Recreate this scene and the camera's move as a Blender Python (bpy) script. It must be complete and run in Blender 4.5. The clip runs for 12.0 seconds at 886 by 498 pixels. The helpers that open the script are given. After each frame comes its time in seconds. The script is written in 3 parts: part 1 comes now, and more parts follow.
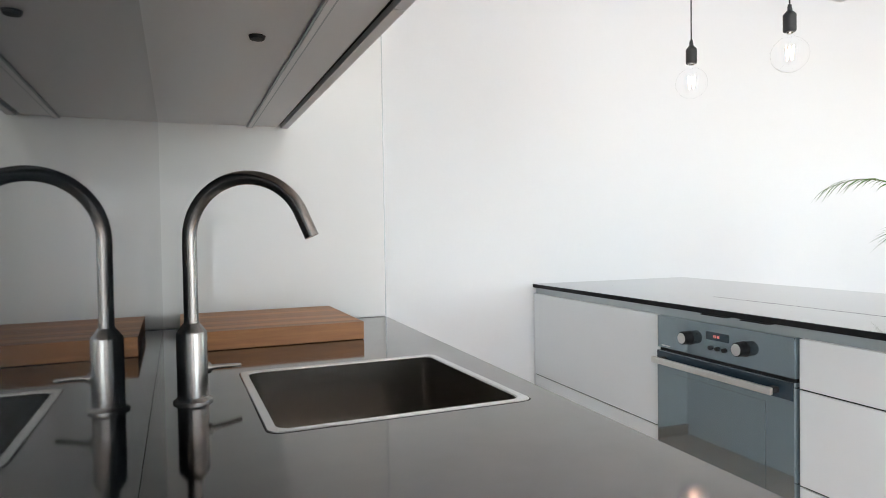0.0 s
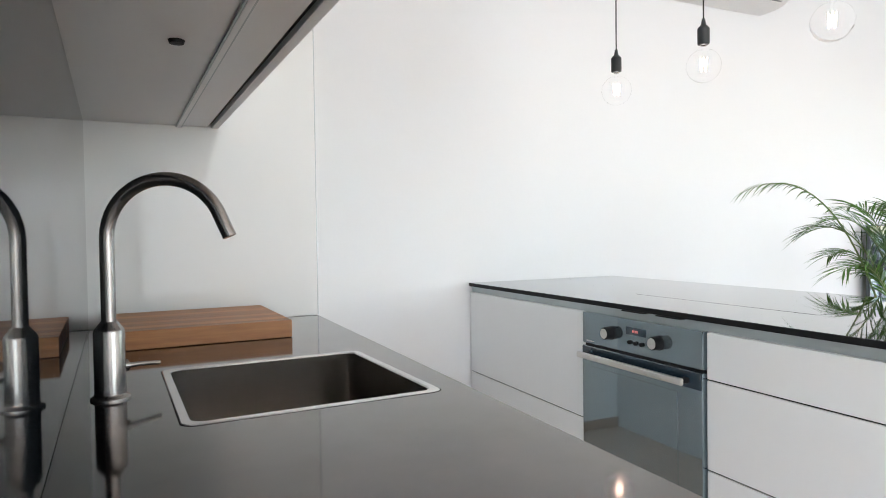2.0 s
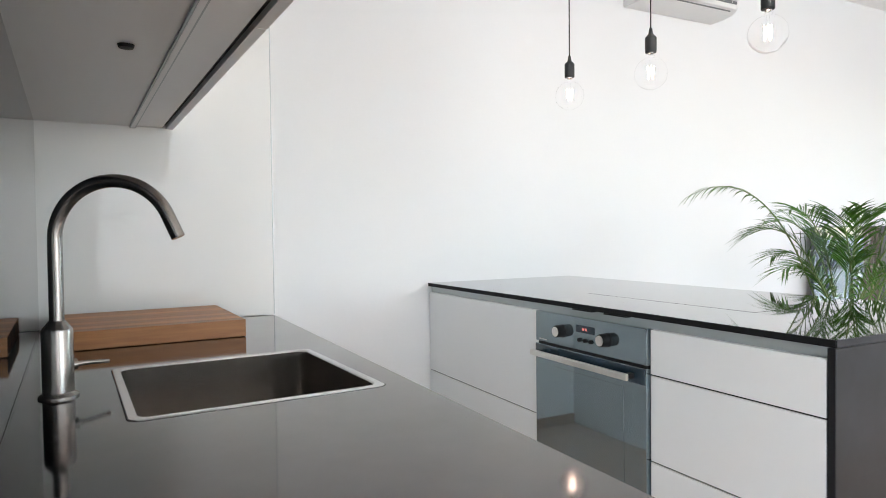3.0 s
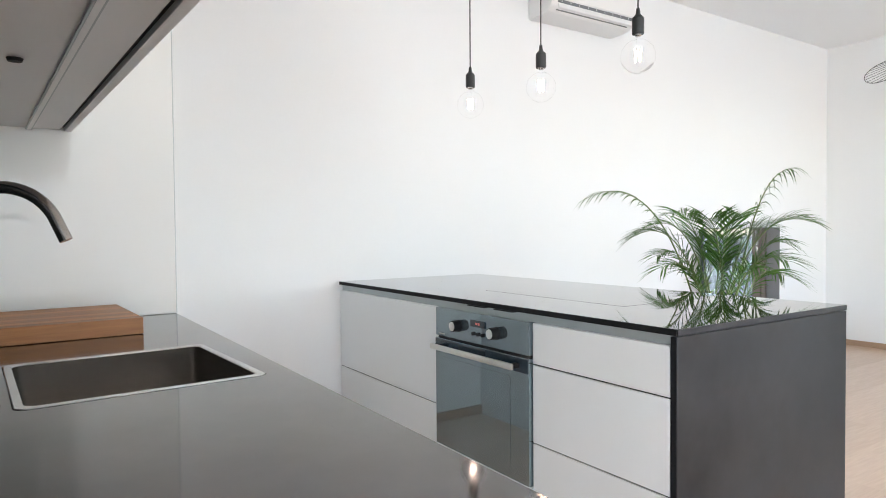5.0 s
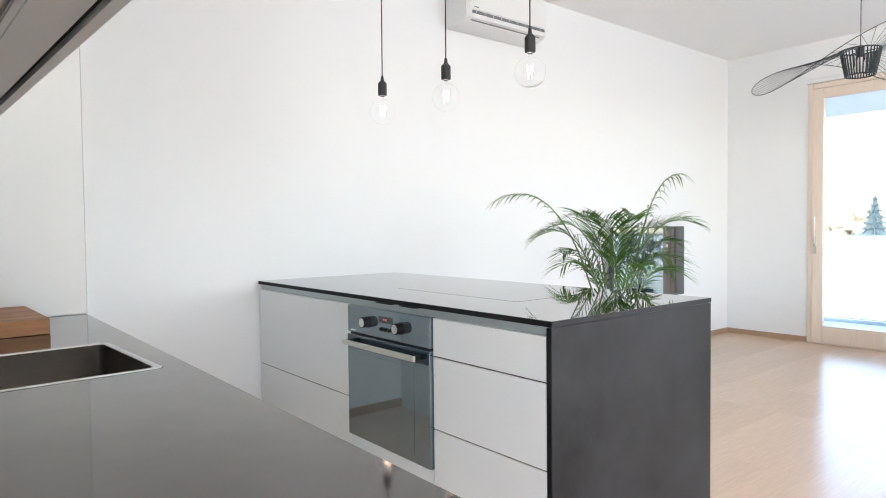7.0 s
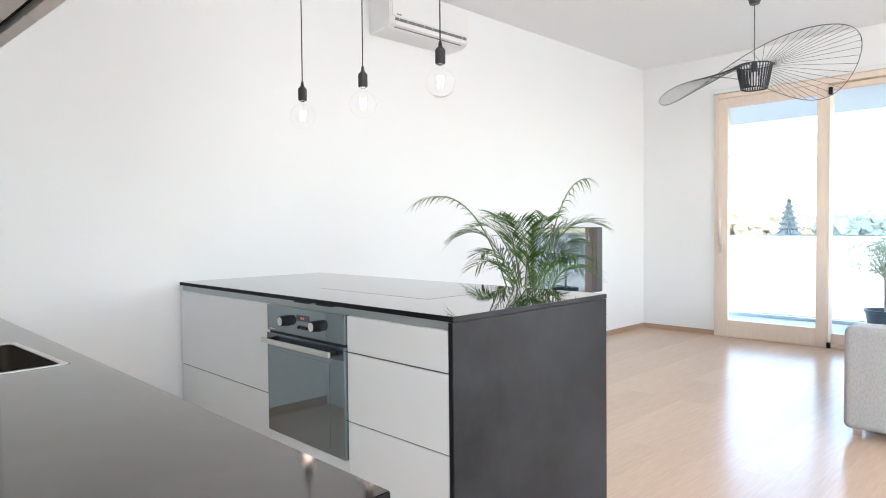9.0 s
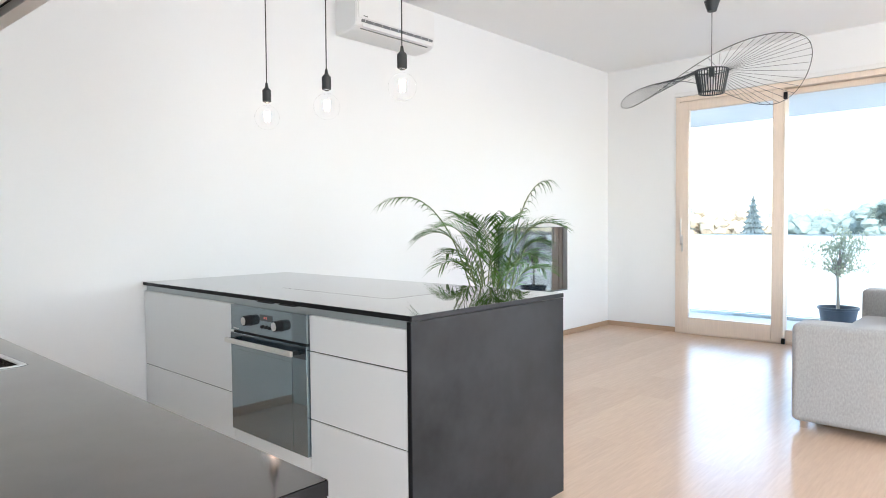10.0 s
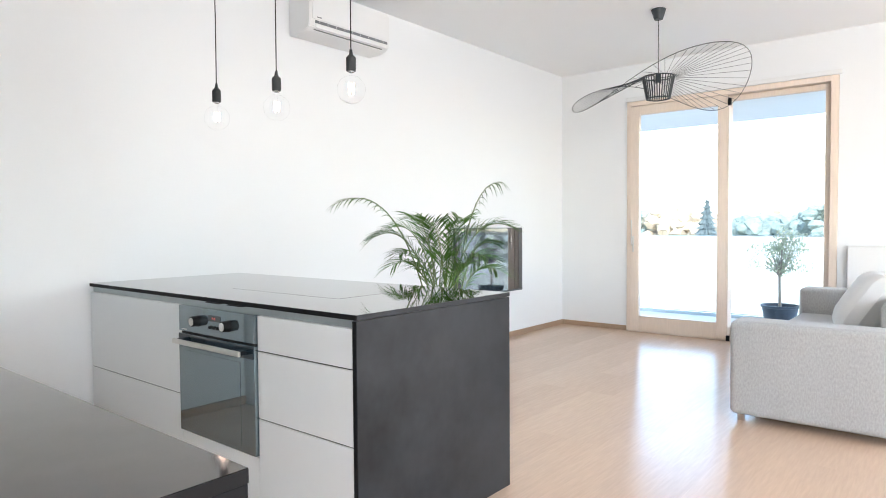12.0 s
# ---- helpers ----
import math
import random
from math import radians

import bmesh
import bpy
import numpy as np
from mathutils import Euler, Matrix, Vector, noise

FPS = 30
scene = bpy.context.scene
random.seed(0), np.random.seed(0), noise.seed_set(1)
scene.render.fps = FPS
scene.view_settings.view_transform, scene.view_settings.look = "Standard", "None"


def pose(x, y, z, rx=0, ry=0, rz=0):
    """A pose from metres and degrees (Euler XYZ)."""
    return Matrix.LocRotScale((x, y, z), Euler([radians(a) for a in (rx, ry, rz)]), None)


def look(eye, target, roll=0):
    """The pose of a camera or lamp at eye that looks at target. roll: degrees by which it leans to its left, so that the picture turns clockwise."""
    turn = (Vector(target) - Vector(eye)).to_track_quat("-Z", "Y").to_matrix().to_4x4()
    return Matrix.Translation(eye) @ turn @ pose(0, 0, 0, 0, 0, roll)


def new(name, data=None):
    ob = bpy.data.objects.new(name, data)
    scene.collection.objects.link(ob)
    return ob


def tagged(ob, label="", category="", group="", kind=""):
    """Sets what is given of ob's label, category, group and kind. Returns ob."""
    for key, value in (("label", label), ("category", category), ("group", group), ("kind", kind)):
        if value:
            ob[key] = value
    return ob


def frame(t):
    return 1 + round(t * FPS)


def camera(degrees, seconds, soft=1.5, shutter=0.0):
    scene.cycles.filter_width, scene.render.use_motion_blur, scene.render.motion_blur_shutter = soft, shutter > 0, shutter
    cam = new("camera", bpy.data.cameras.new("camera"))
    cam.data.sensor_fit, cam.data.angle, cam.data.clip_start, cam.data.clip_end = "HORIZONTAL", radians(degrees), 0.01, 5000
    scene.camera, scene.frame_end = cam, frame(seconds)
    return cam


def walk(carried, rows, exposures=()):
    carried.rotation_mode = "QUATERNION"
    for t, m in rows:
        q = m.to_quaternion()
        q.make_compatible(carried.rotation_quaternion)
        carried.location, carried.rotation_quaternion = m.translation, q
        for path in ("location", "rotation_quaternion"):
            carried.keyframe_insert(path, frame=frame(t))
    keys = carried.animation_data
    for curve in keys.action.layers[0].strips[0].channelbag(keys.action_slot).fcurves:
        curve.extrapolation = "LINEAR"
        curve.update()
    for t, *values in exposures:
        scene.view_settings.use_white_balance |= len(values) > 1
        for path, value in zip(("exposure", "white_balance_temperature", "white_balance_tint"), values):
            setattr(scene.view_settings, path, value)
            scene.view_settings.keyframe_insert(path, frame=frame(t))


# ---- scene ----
cam = camera(69.8, 12.0, soft=1.0)
PATH = [
    (0, (-1.546, -2.952, 1.159), (-0.874, -1.069, 1.116), -0.9),
    (0.5, (-1.54, -2.964, 1.16), (-0.841, -1.09, 1.115), -0.8),
    (1, (-1.531, -2.982, 1.158), (-0.798, -1.122, 1.115), -0.9),
    (1.5, (-1.522, -3.004, 1.16), (-0.746, -1.161, 1.114), -0.8),
    (2, (-1.513, -3.024, 1.159), (-0.691, -1.202, 1.113), -0.8),
    (2.5, (-1.505, -3.053, 1.161), (-0.637, -1.252, 1.113), -0.7),
    (3, (-1.498, -3.084, 1.16), (-0.581, -1.307, 1.114), -0.7),
    (5, (-1.473, -3.261, 1.17), (-0.365, -1.596, 1.116), -0.5),
    (5.5, (-1.469, -3.318, 1.172), (-0.324, -1.679, 1.117), -0.6),
    (6, (-1.467, -3.371, 1.178), (-0.283, -1.76, 1.118), -0.6),
    (6.5, (-1.467, -3.426, 1.188), (-0.244, -1.844, 1.122), -0.6),
    (7, (-1.468, -3.468, 1.186), (-0.204, -1.919, 1.122), -0.6),
    (9, (-1.481, -3.64, 1.192), (-0.074, -2.22, 1.126), -0.6),
    (9.5, (-1.49, -3.686, 1.202), (-0.053, -2.297, 1.13), -0.5),
    (10, (-1.493, -3.718, 1.205), (-0.026, -2.361, 1.132), -0.5),
    (10.5, (-1.496, -3.75, 1.208), (-0.004, -2.42, 1.134), -0.4),
    (11, (-1.496, -3.773, 1.208), (0.016, -2.466, 1.134), -0.4),
    (11.5, (-1.494, -3.787, 1.207), (0.036, -2.501, 1.134), -0.4),
    (12, (-1.493, -3.801, 1.206), (0.052, -2.533, 1.134), -0.4),
]
walk(cam, [(t, look(eye, target, roll)) for t, eye, target, roll in PATH])
# world, sun, large lights
world = bpy.data.worlds.new("sky")
scene.world = world
world.use_nodes = True
_n = world.node_tree.nodes
_sky = _n.new("ShaderNodeTexSky")
_sky.sky_type, _sky.sun_disc = "NISHITA", False
_sky.sun_elevation, _sky.sun_rotation = radians(46), radians(240)
_sky.air_density, _sky.dust_density = 1.0, 1.0
world.node_tree.links.new(_sky.outputs[0], _n["Background"].inputs[0])
_n["Background"].inputs[1].default_value = 0.15
sun = new("sun", bpy.data.lights.new("sun", "SUN"))
sun.data.energy, sun.data.angle, sun.data.color = 1.3, radians(3), (1.0, 0.95, 0.88)
sun.matrix_world = look((0, 0, 0), (0.6, 0.35, -0.72))


def area(name, eye, target, w, h, watts, color=(1, 1, 1)):
    ob = new(name, bpy.data.lights.new(name, "AREA"))
    ob.data.shape, ob.data.size, ob.data.size_y = "RECTANGLE", w, h
    ob.data.energy, ob.data.color = watts, color
    ob.matrix_world = look(eye, target)
    return ob


# added fill lamps, one in each unseen opening cut behind the walk
area("daylight_south", (3.0, -8.96, 1.45), (3.0, 0, 3.2), 3.6, 2.3, 12, (0.88, 0.945, 1.0))
area("daylight_west", (-2.96, -7.4, 1.85), (5, -7.4, 3.2), 2.2, 1.8, 31, (0.9, 0.955, 1.0))
scene.view_settings.exposure = 3.13


# materials
def mat(name, color, rough=0.5, metal=0.0, grain=0.0, scale=30.0, stretch=(1, 1, 1), bump=0.0, coat=0.0, blotch=0.0, blotch_scale=2.0,
        rough_var=0.0, piece=0.0, bump_scale=None, spec=0.5, coat_rough=0.03, sheen=0.0):
    m = bpy.data.materials.new(name)
    m.use_nodes = True
    nt = m.node_tree
    p = nt.nodes["Principled BSDF"]
    p.inputs["Roughness"].default_value, p.inputs["Metallic"].default_value = rough, metal
    p.inputs["Specular IOR Level"].default_value = spec
    p.inputs["Coat Weight"].default_value, p.inputs["Coat Roughness"].default_value = coat, coat_rough
    p.inputs["Sheen Weight"].default_value = sheen
    tc = nt.nodes.new("ShaderNodeTexCoord")
    mp = nt.nodes.new("ShaderNodeMapping")
    mp.inputs["Scale"].default_value = stretch
    nt.links.new(tc.outputs["Object"], mp.inputs[0])

    def noise_tex(sc, detail, rgh=0.6):
        t = nt.nodes.new("ShaderNodeTexNoise")
        t.inputs["Scale"].default_value, t.inputs["Detail"].default_value, t.inputs["Roughness"].default_value = sc, detail, rgh
        nt.links.new(mp.outputs[0], t.inputs["Vector"])
        return t

    def math_node(op, a, b):
        q = nt.nodes.new("ShaderNodeMath")
        q.operation = op
        for i, v in enumerate((a, b)):
            if isinstance(v, (int, float)):
                q.inputs[i].default_value = v
            else:
                nt.links.new(v, q.inputs[i])
        return q.outputs[0]

    fine, large = noise_tex(scale, 6), noise_tex(blotch_scale, 4)
    value = math_node("ADD", 1.0, math_node("MULTIPLY", math_node("SUBTRACT", fine.outputs["Fac"], 0.5), 2 * grain))
    value = math_node("ADD", value, math_node("MULTIPLY", math_node("SUBTRACT", large.outputs["Fac"], 0.5), 2 * blotch))
    if piece:
        info = nt.nodes.new("ShaderNodeObjectInfo")
        value = math_node("ADD", value, math_node("MULTIPLY", math_node("SUBTRACT", info.outputs["Random"], 0.5), 2 * piece))
    mix = nt.nodes.new("ShaderNodeVectorMath")
    mix.operation = "SCALE"
    mix.inputs[0].default_value = color
    nt.links.new(value, mix.inputs["Scale"])
    nt.links.new(mix.outputs[0], p.inputs["Base Color"])
    if rough_var:
        nt.links.new(math_node("ADD", rough, math_node("MULTIPLY", math_node("SUBTRACT", large.outputs["Fac"], 0.5), 2 * rough_var)), p.inputs["Roughness"])
    if bump:
        b = nt.nodes.new("ShaderNodeBump")
        b.inputs["Strength"].default_value, b.inputs["Distance"].default_value = bump, 0.002
        src = fine if bump_scale is None else noise_tex(bump_scale, 3)
        nt.links.new(src.outputs["Fac"], b.inputs["Height"])
        nt.links.new(b.outputs[0], p.inputs["Normal"])
    return m


def glow(name, color, power):
    m = mat(name, color)
    p = m.node_tree.nodes["Principled BSDF"]
    p.inputs["Emission Color"].default_value, p.inputs["Emission Strength"].default_value = (*color, 1), power
    return m


def clear(name, tint=(1, 1, 1), ior=1.45, rough=0.0):
    m = bpy.data.materials.new(name)
    m.use_nodes = True
    p = m.node_tree.nodes["Principled BSDF"]
    p.inputs["Base Color"].default_value = (*tint, 1)
    p.inputs["Transmission Weight"].default_value, p.inputs["Roughness"].default_value, p.inputs["IOR"].default_value = 1, rough, ior
    return m


WALL = mat("white_paint", (0.81, 0.82, 0.83), 0.7, grain=0.012, scale=60, bump=0.12, blotch=0.012, blotch_scale=1.3, bump_scale=180)
CEIL = mat("ceiling_paint", (0.9, 0.905, 0.91), 0.8, grain=0.01, scale=50, bump=0.08, bump_scale=150)
FRONT = mat("white_lacquer", (0.77, 0.78, 0.785), 0.38, grain=0.008, scale=40, blotch=0.01, rough_var=0.04)
STEEL_SLAB = mat("blackened_steel", (0.124, 0.119, 0.116), 0.07, metal=1.0, grain=0.18, scale=14, blotch=0.3, blotch_scale=3.0, rough_var=0.012)
ISLAND_TOP = mat("polished_black_steel", (0.022, 0.024, 0.026), 0.035, grain=0.15, scale=14, blotch=0.3, blotch_scale=3.0, rough_var=0.01, coat=0.5, coat_rough=0.03)
STEEL_END = mat("blackened_steel_panel", (0.042, 0.045, 0.05), 0.4, metal=0.6, spec=0.3, grain=0.2, scale=9, blotch=0.9, blotch_scale=2.4, rough_var=0.16)
EDGE = mat("black_edge", (0.016, 0.016, 0.017), 0.5, grain=0.1, spec=0.06)
PROFILE = mat("anodised_profile", (0.42, 0.46, 0.47), 0.35, metal=0.7, grain=0.03, scale=80, stretch=(1, 0.05, 1))
INOX = mat("brushed_inox", (0.29, 0.275, 0.262), 0.25, metal=1.0, grain=0.06, scale=120, stretch=(1, 1, 0.06), rough_var=0.05)
SINK = mat("sink_inox", (0.38, 0.355, 0.33), 0.18, metal=1.0, grain=0.08, scale=90, stretch=(0.06, 1, 1), blotch=0.06, rough_var=0.02)
RIM = mat("sink_rim", (0.62, 0.62, 0.62), 0.22, metal=1.0, grain=0.04, scale=90)
HANDLE = mat("satin_aluminium", (0.68, 0.66, 0.63), 0.3, metal=1.0, grain=0.03, scale=150, stretch=(1, 0.04, 1))
MIRROR = mat("dark_glass_panel", (0.012, 0.015, 0.018), 0.02, spec=0.4, grain=0.004, rough_var=0.006)
SPLASH = mat("painted_glass", (0.72, 0.735, 0.728), 0.3, grain=0.004, coat=1.0, coat_rough=0.01)
OVEN = mat("mirror_glass", (0.215, 0.275, 0.305), 0.04, metal=0.75, grain=0.01, rough_var=0.01, coat=0.6, coat_rough=0.01)
OVEN_DARK = mat("shade_and_display_glass", (0.02, 0.035, 0.05), 0.12, grain=0.05, coat=0.5)
KNOB = mat("black_plastic", (0.010, 0.010, 0.011), 0.5, spec=0.2, grain=0.08, scale=60)
RUBBER = mat("matt_black_silicone", (0.02, 0.023, 0.025), 0.6, grain=0.1, scale=70)
CORD = mat("textile_cord", (0.012, 0.012, 0.012), 0.8, grain=0.3, scale=400)
WOOD = mat("board_wood", (0.42, 0.175, 0.055), 0.45, grain=0.34, scale=9, stretch=(1.0, 12, 12), blotch=0.16, blotch_scale=2, piece=0.3, bump=0.1)
FLOOR = mat("oak_floor", (0.65, 0.48, 0.362), 0.235, grain=0.14, scale=6, stretch=(1.0, 11, 11), blotch=0.04, blotch_scale=0.8, piece=0.04, rough_var=0.04)
SKIRT = mat("skirting_wood", (0.40, 0.27, 0.18), 0.45, grain=0.15, scale=10, stretch=(6, 6, 10))
SPRUCE = mat("window_wood", (0.78, 0.66, 0.56), 0.42, grain=0.08, scale=8, stretch=(10, 10, 1), blotch=0.05)
PANE = clear("window_glass", (0.98, 1, 1), 1.02)
BULB = clear("bulb_glass", (1, 1, 1), 1.04)
FILAMENT = glow("filament", (1.0, 0.7, 0.56), 5)
DISPLAY = glow("red_digits", (1.0, 0.25, 0.22), 0.012)
SCREEN = mat("screen_glass", (0.012, 0.017, 0.022), 0.03, spec=1.0, grain=0.01, coat=0.5)
SCREEN.node_tree.nodes["Principled BSDF"].inputs["IOR"].default_value = 1.8
DARK_GLASS = mat("dark_window_glass", (0.02, 0.03, 0.035), 0.05, grain=0.02)
TV_BODY = mat("dark_grey_plastic", (0.055, 0.065, 0.075), 0.45, grain=0.06, scale=60)
FABRIC = mat("grey_linen", (0.39, 0.39, 0.39), 0.9, grain=0.38, scale=110, stretch=(1, 1, 0.5), bump=0.5, blotch=0.06, blotch_scale=8, sheen=0.2)
CUSHION = mat("white_cotton", (0.74, 0.74, 0.74), 0.9, grain=0.04, scale=200, bump=0.25, sheen=0.2)
CHROME = mat("chrome", (0.75, 0.75, 0.75), 0.1, metal=1.0, grain=0.02)
LEAF = mat("palm_leaf", (0.048, 0.125, 0.014), 0.5, spec=0.2, grain=0.25, scale=18, blotch=0.35, blotch_scale=5, piece=0.3)
STALK = mat("palm_stalk", (0.11, 0.16, 0.04), 0.5, grain=0.2, scale=30)
POT = mat("dark_pot", (0.05, 0.065, 0.085), 0.5, grain=0.12, scale=20)
SOIL = mat("soil", (0.03, 0.02, 0.013), 0.95, grain=0.5, scale=60, bump=0.8)
AC_WHITE = mat("appliance_white", (0.78, 0.78, 0.78), 0.35, grain=0.008, scale=40)
AC_DARK = mat("vent_grey", (0.16, 0.17, 0.18), 0.5, grain=0.1)
LAMP_BLUE = mat("blueblack_steel", (0.02, 0.028, 0.035), 0.45, grain=0.1, scale=80)
FROST = clear("frosted_glass_rail", (0.95, 0.96, 0.97), 1.25, 0.75)
CONCRETE = mat("balcony_concrete", (0.68, 0.665, 0.635), 0.85, grain=0.1, scale=25, bump=0.3, blotch=0.08)
GRASS = mat("meadow", (0.13, 0.13, 0.10), 0.95, grain=0.35, scale=0.6, blotch=0.3, blotch_scale=0.05)
BARK = mat("bark", (0.30, 0.265, 0.23), 0.9, grain=0.35, scale=40, stretch=(1, 1, 0.2), bump=0.6)
# leaf colour paled to carry the glare of the backlit crown
OLIVE = mat("small_leaves", (0.36, 0.40, 0.29), 0.6, grain=0.2, scale=12, blotch=0.3, blotch_scale=6)
# far tree colours lightened, the greens cooled, to hold the distance haze
CONIFER = mat("spruce_needles", (0.10, 0.135, 0.145), 0.95, spec=0.1, grain=0.25, scale=2)
AUTUMN = mat("autumn_leaves", (0.33, 0.285, 0.215), 0.95, spec=0.1, grain=0.25, scale=1.5, blotch=0.3, blotch_scale=0.3)
WOODLAND = mat("far_woods", (0.14, 0.185, 0.175), 0.95, spec=0.1, grain=0.25, scale=1.2, blotch=0.3, blotch_scale=0.2)
RENDER = mat("far_render", (0.62, 0.60, 0.56), 0.9, grain=0.05)


# mesh helpers
def link(name, bm, material, parent=None, smooth=True):
    me = bpy.data.meshes.new(name)
    round_form = "round" in bm.verts.layers.int
    bm.to_mesh(me)
    bm.free()
    me.materials.append(material)
    if smooth:
        for f in me.polygons:
            f.use_smooth = True
        me.set_sharp_from_angle(angle=radians(80 if round_form else 20))
    ob = new(name, me)
    if parent is not None:
        ob.parent = parent
    return ob


def part(name, bm, material, parent, label=""):
    ob = link(name, bm, material, parent)
    return tagged(ob, label) if label else ob


def empty(name, label, category, m=None, group=""):
    ob = new(name)
    if m is not None:
        ob.matrix_world = m
    return tagged(ob, label, category, group)


def structure(name, bm, material, label, category, m=None):
    ob = link(name, bm, material)
    if m is not None:
        ob.matrix_world = m
    return tagged(ob, label, category, kind="structure")


def box(x0, x1, y0, y1, z0, z1, bevel=0.0, seg=2, bm=None):
    b = bmesh.new()
    bmesh.ops.create_cube(b, size=1, matrix=Matrix.Translation(((x0 + x1) / 2, (y0 + y1) / 2, (z0 + z1) / 2)) @ Matrix.Diagonal((x1 - x0, y1 - y0, z1 - z0, 1)))
    if bevel:
        bmesh.ops.bevel(b, geom=b.edges[:], offset=bevel, segments=seg, affect="EDGES", profile=0.5)
    if bm is None:
        return b
    return merge(bm, b)


def merge(a, b, m=None):
    me = bpy.data.meshes.new("t")
    b.to_mesh(me)
    b.free()
    if m is not None:
        me.transform(m)
    a.from_mesh(me)
    bpy.data.meshes.remove(me)
    return a


def lathe(profile, seg=32, m=None):
    b = bmesh.new()
    rings = []
    for r, z in profile:
        rings.append([b.verts.new((r * math.cos(2 * math.pi * i / seg), r * math.sin(2 * math.pi * i / seg), z)) for i in range(seg)] if r > 1e-6 else [b.verts.new((0, 0, z))])
    for p, q in zip(rings, rings[1:]):
        for i in range(seg):
            j = (i + 1) % seg
            loop = [p[i % len(p)], p[j % len(p)], q[j % len(q)], q[i % len(q)]]
            loop = list(dict.fromkeys(loop))
            if len(loop) > 2:
                b.faces.new(loop)
    bmesh.ops.recalc_face_normals(b, faces=b.faces[:])
    if m is not None:
        b.transform(m)
    return b


def tube(points, r, seg=10, cap=True, bm=None):
    b = bm or bmesh.new()
    if "round" not in b.verts.layers.int:
        b.verts.layers.int.new("round")
    pts = [Vector(p) for p in points]
    radii = r if isinstance(r, (list, tuple)) else [r] * len(pts)
    up = Vector((0.13, 0.31, 0.94)).normalized()
    rings = []
    for i, p in enumerate(pts):
        d = (pts[min(i + 1, len(pts) - 1)] - pts[max(i - 1, 0)]).normalized()
        a = d.cross(up)
        if a.length < 0.1:
            a = d.cross(Vector((1, 0.2, 0)))
        a.normalize()
        c = d.cross(a)
        rings.append([b.verts.new(p + radii[i] * (math.cos(2 * math.pi * k / seg) * a + math.sin(2 * math.pi * k / seg) * c)) for k in range(seg)])
    for p, q in zip(rings, rings[1:]):
        for k in range(seg):
            b.faces.new((p[k], p[(k + 1) % seg], q[(k + 1) % seg], q[k]))
    if cap:
        b.faces.new(rings[0][::-1])
        b.faces.new(rings[-1])
    if bm is None:
        bmesh.ops.recalc_face_normals(b, faces=b.faces[:])
    return b


def prism(corners, z0, z1, bevel=0.0):
    """An upright slab over a plan outline."""
    b = bmesh.new()
    low = [b.verts.new((x, y, z0)) for x, y in corners]
    high = [b.verts.new((x, y, z1)) for x, y in corners]
    b.faces.new(low[::-1])
    b.faces.new(high)
    for i in range(len(corners)):
        j = (i + 1) % len(corners)
        b.faces.new((low[i], low[j], high[j], high[i]))
    bmesh.ops.recalc_face_normals(b, faces=b.faces[:])
    if bevel:
        bmesh.ops.bevel(b, geom=b.edges[:], offset=bevel, segments=2, affect="EDGES")
    return b


# plan: the long white wall is y = 0, the island front x = 0, the window wall x = 5.44
HIGH, FAR, WIN = 3.0, 5.44, (-2.885, -0.83, 2.588)
PIER = -0.945
RUN = pose(-1.70, PIER, 0, rz=3.1)     # the worktop's wall, a little out of square: local x into the room, -y along the wall
RUN_END = -2.25
WALL_T = 0.2

floor = structure("floor", box(-3.0, FAR, -9.0, 0, -0.2, -0.016), SKIRT, "pale oak strip flooring laid along the room", "floor")
structure("ceiling", box(-3.2, FAR + 0.3, -9.2, WALL_T, HIGH, HIGH + 0.2), CEIL, "smooth white painted ceiling", "ceiling")
structure("wall_north", box(-3.2, FAR + 0.3, 0, WALL_T, -0.2, HIGH), WALL, "long plain white painted wall", "wall")
w = box(FAR, FAR + 0.3, WIN[1], 0, -0.2, HIGH)
box(FAR, FAR + 0.3, -9.0, WIN[0], -0.2, HIGH, bm=w)
box(FAR, FAR + 0.3, WIN[0], WIN[1], WIN[2], HIGH, bm=w)
box(FAR, FAR + 0.3, WIN[0], WIN[1], -0.2, 0.0, bm=w)
structure("wall_east", w, WALL, "white painted wall around the balcony door", "wall")
# unseen south and west walls, their openings added for the fill lamps
w = box(-3.0, 1.3, -9.2, -9.0, -0.2, HIGH)
box(4.9, FAR + 0.3, -9.2, -9.0, -0.2, HIGH, bm=w)
box(1.3, 4.9, -9.2, -9.0, 2.6, HIGH, bm=w)
box(1.3, 4.9, -9.2, -9.0, -0.2, 0.3, bm=w)
structure("wall_south", w, WALL, "unseen plain white wall with a wide opening added for fill light", "wall")
w = box(-3.2, -3.0, -6.3, 0, -0.2, HIGH)
box(-3.2, -3.0, -9.2, -8.5, -0.2, HIGH, bm=w)
box(-3.2, -3.0, -8.5, -6.3, 2.75, HIGH, bm=w)
box(-3.2, -3.0, -8.5, -6.3, -0.2, 0.95, bm=w)
structure("wall_west", w, WALL, "unseen plain white wall with an opening added for fill light", "wall")
structure("wall_pier", box(-3.0, -1.012, PIER, 0, -0.2, HIGH), WALL, "white wall pier at the end of the worktop", "wall")
structure("wall_kitchen", box(-0.9, -0.006, RUN_END - 0.02, 0.06, -0.2, HIGH), WALL, "white wall behind the worktop", "wall", RUN)

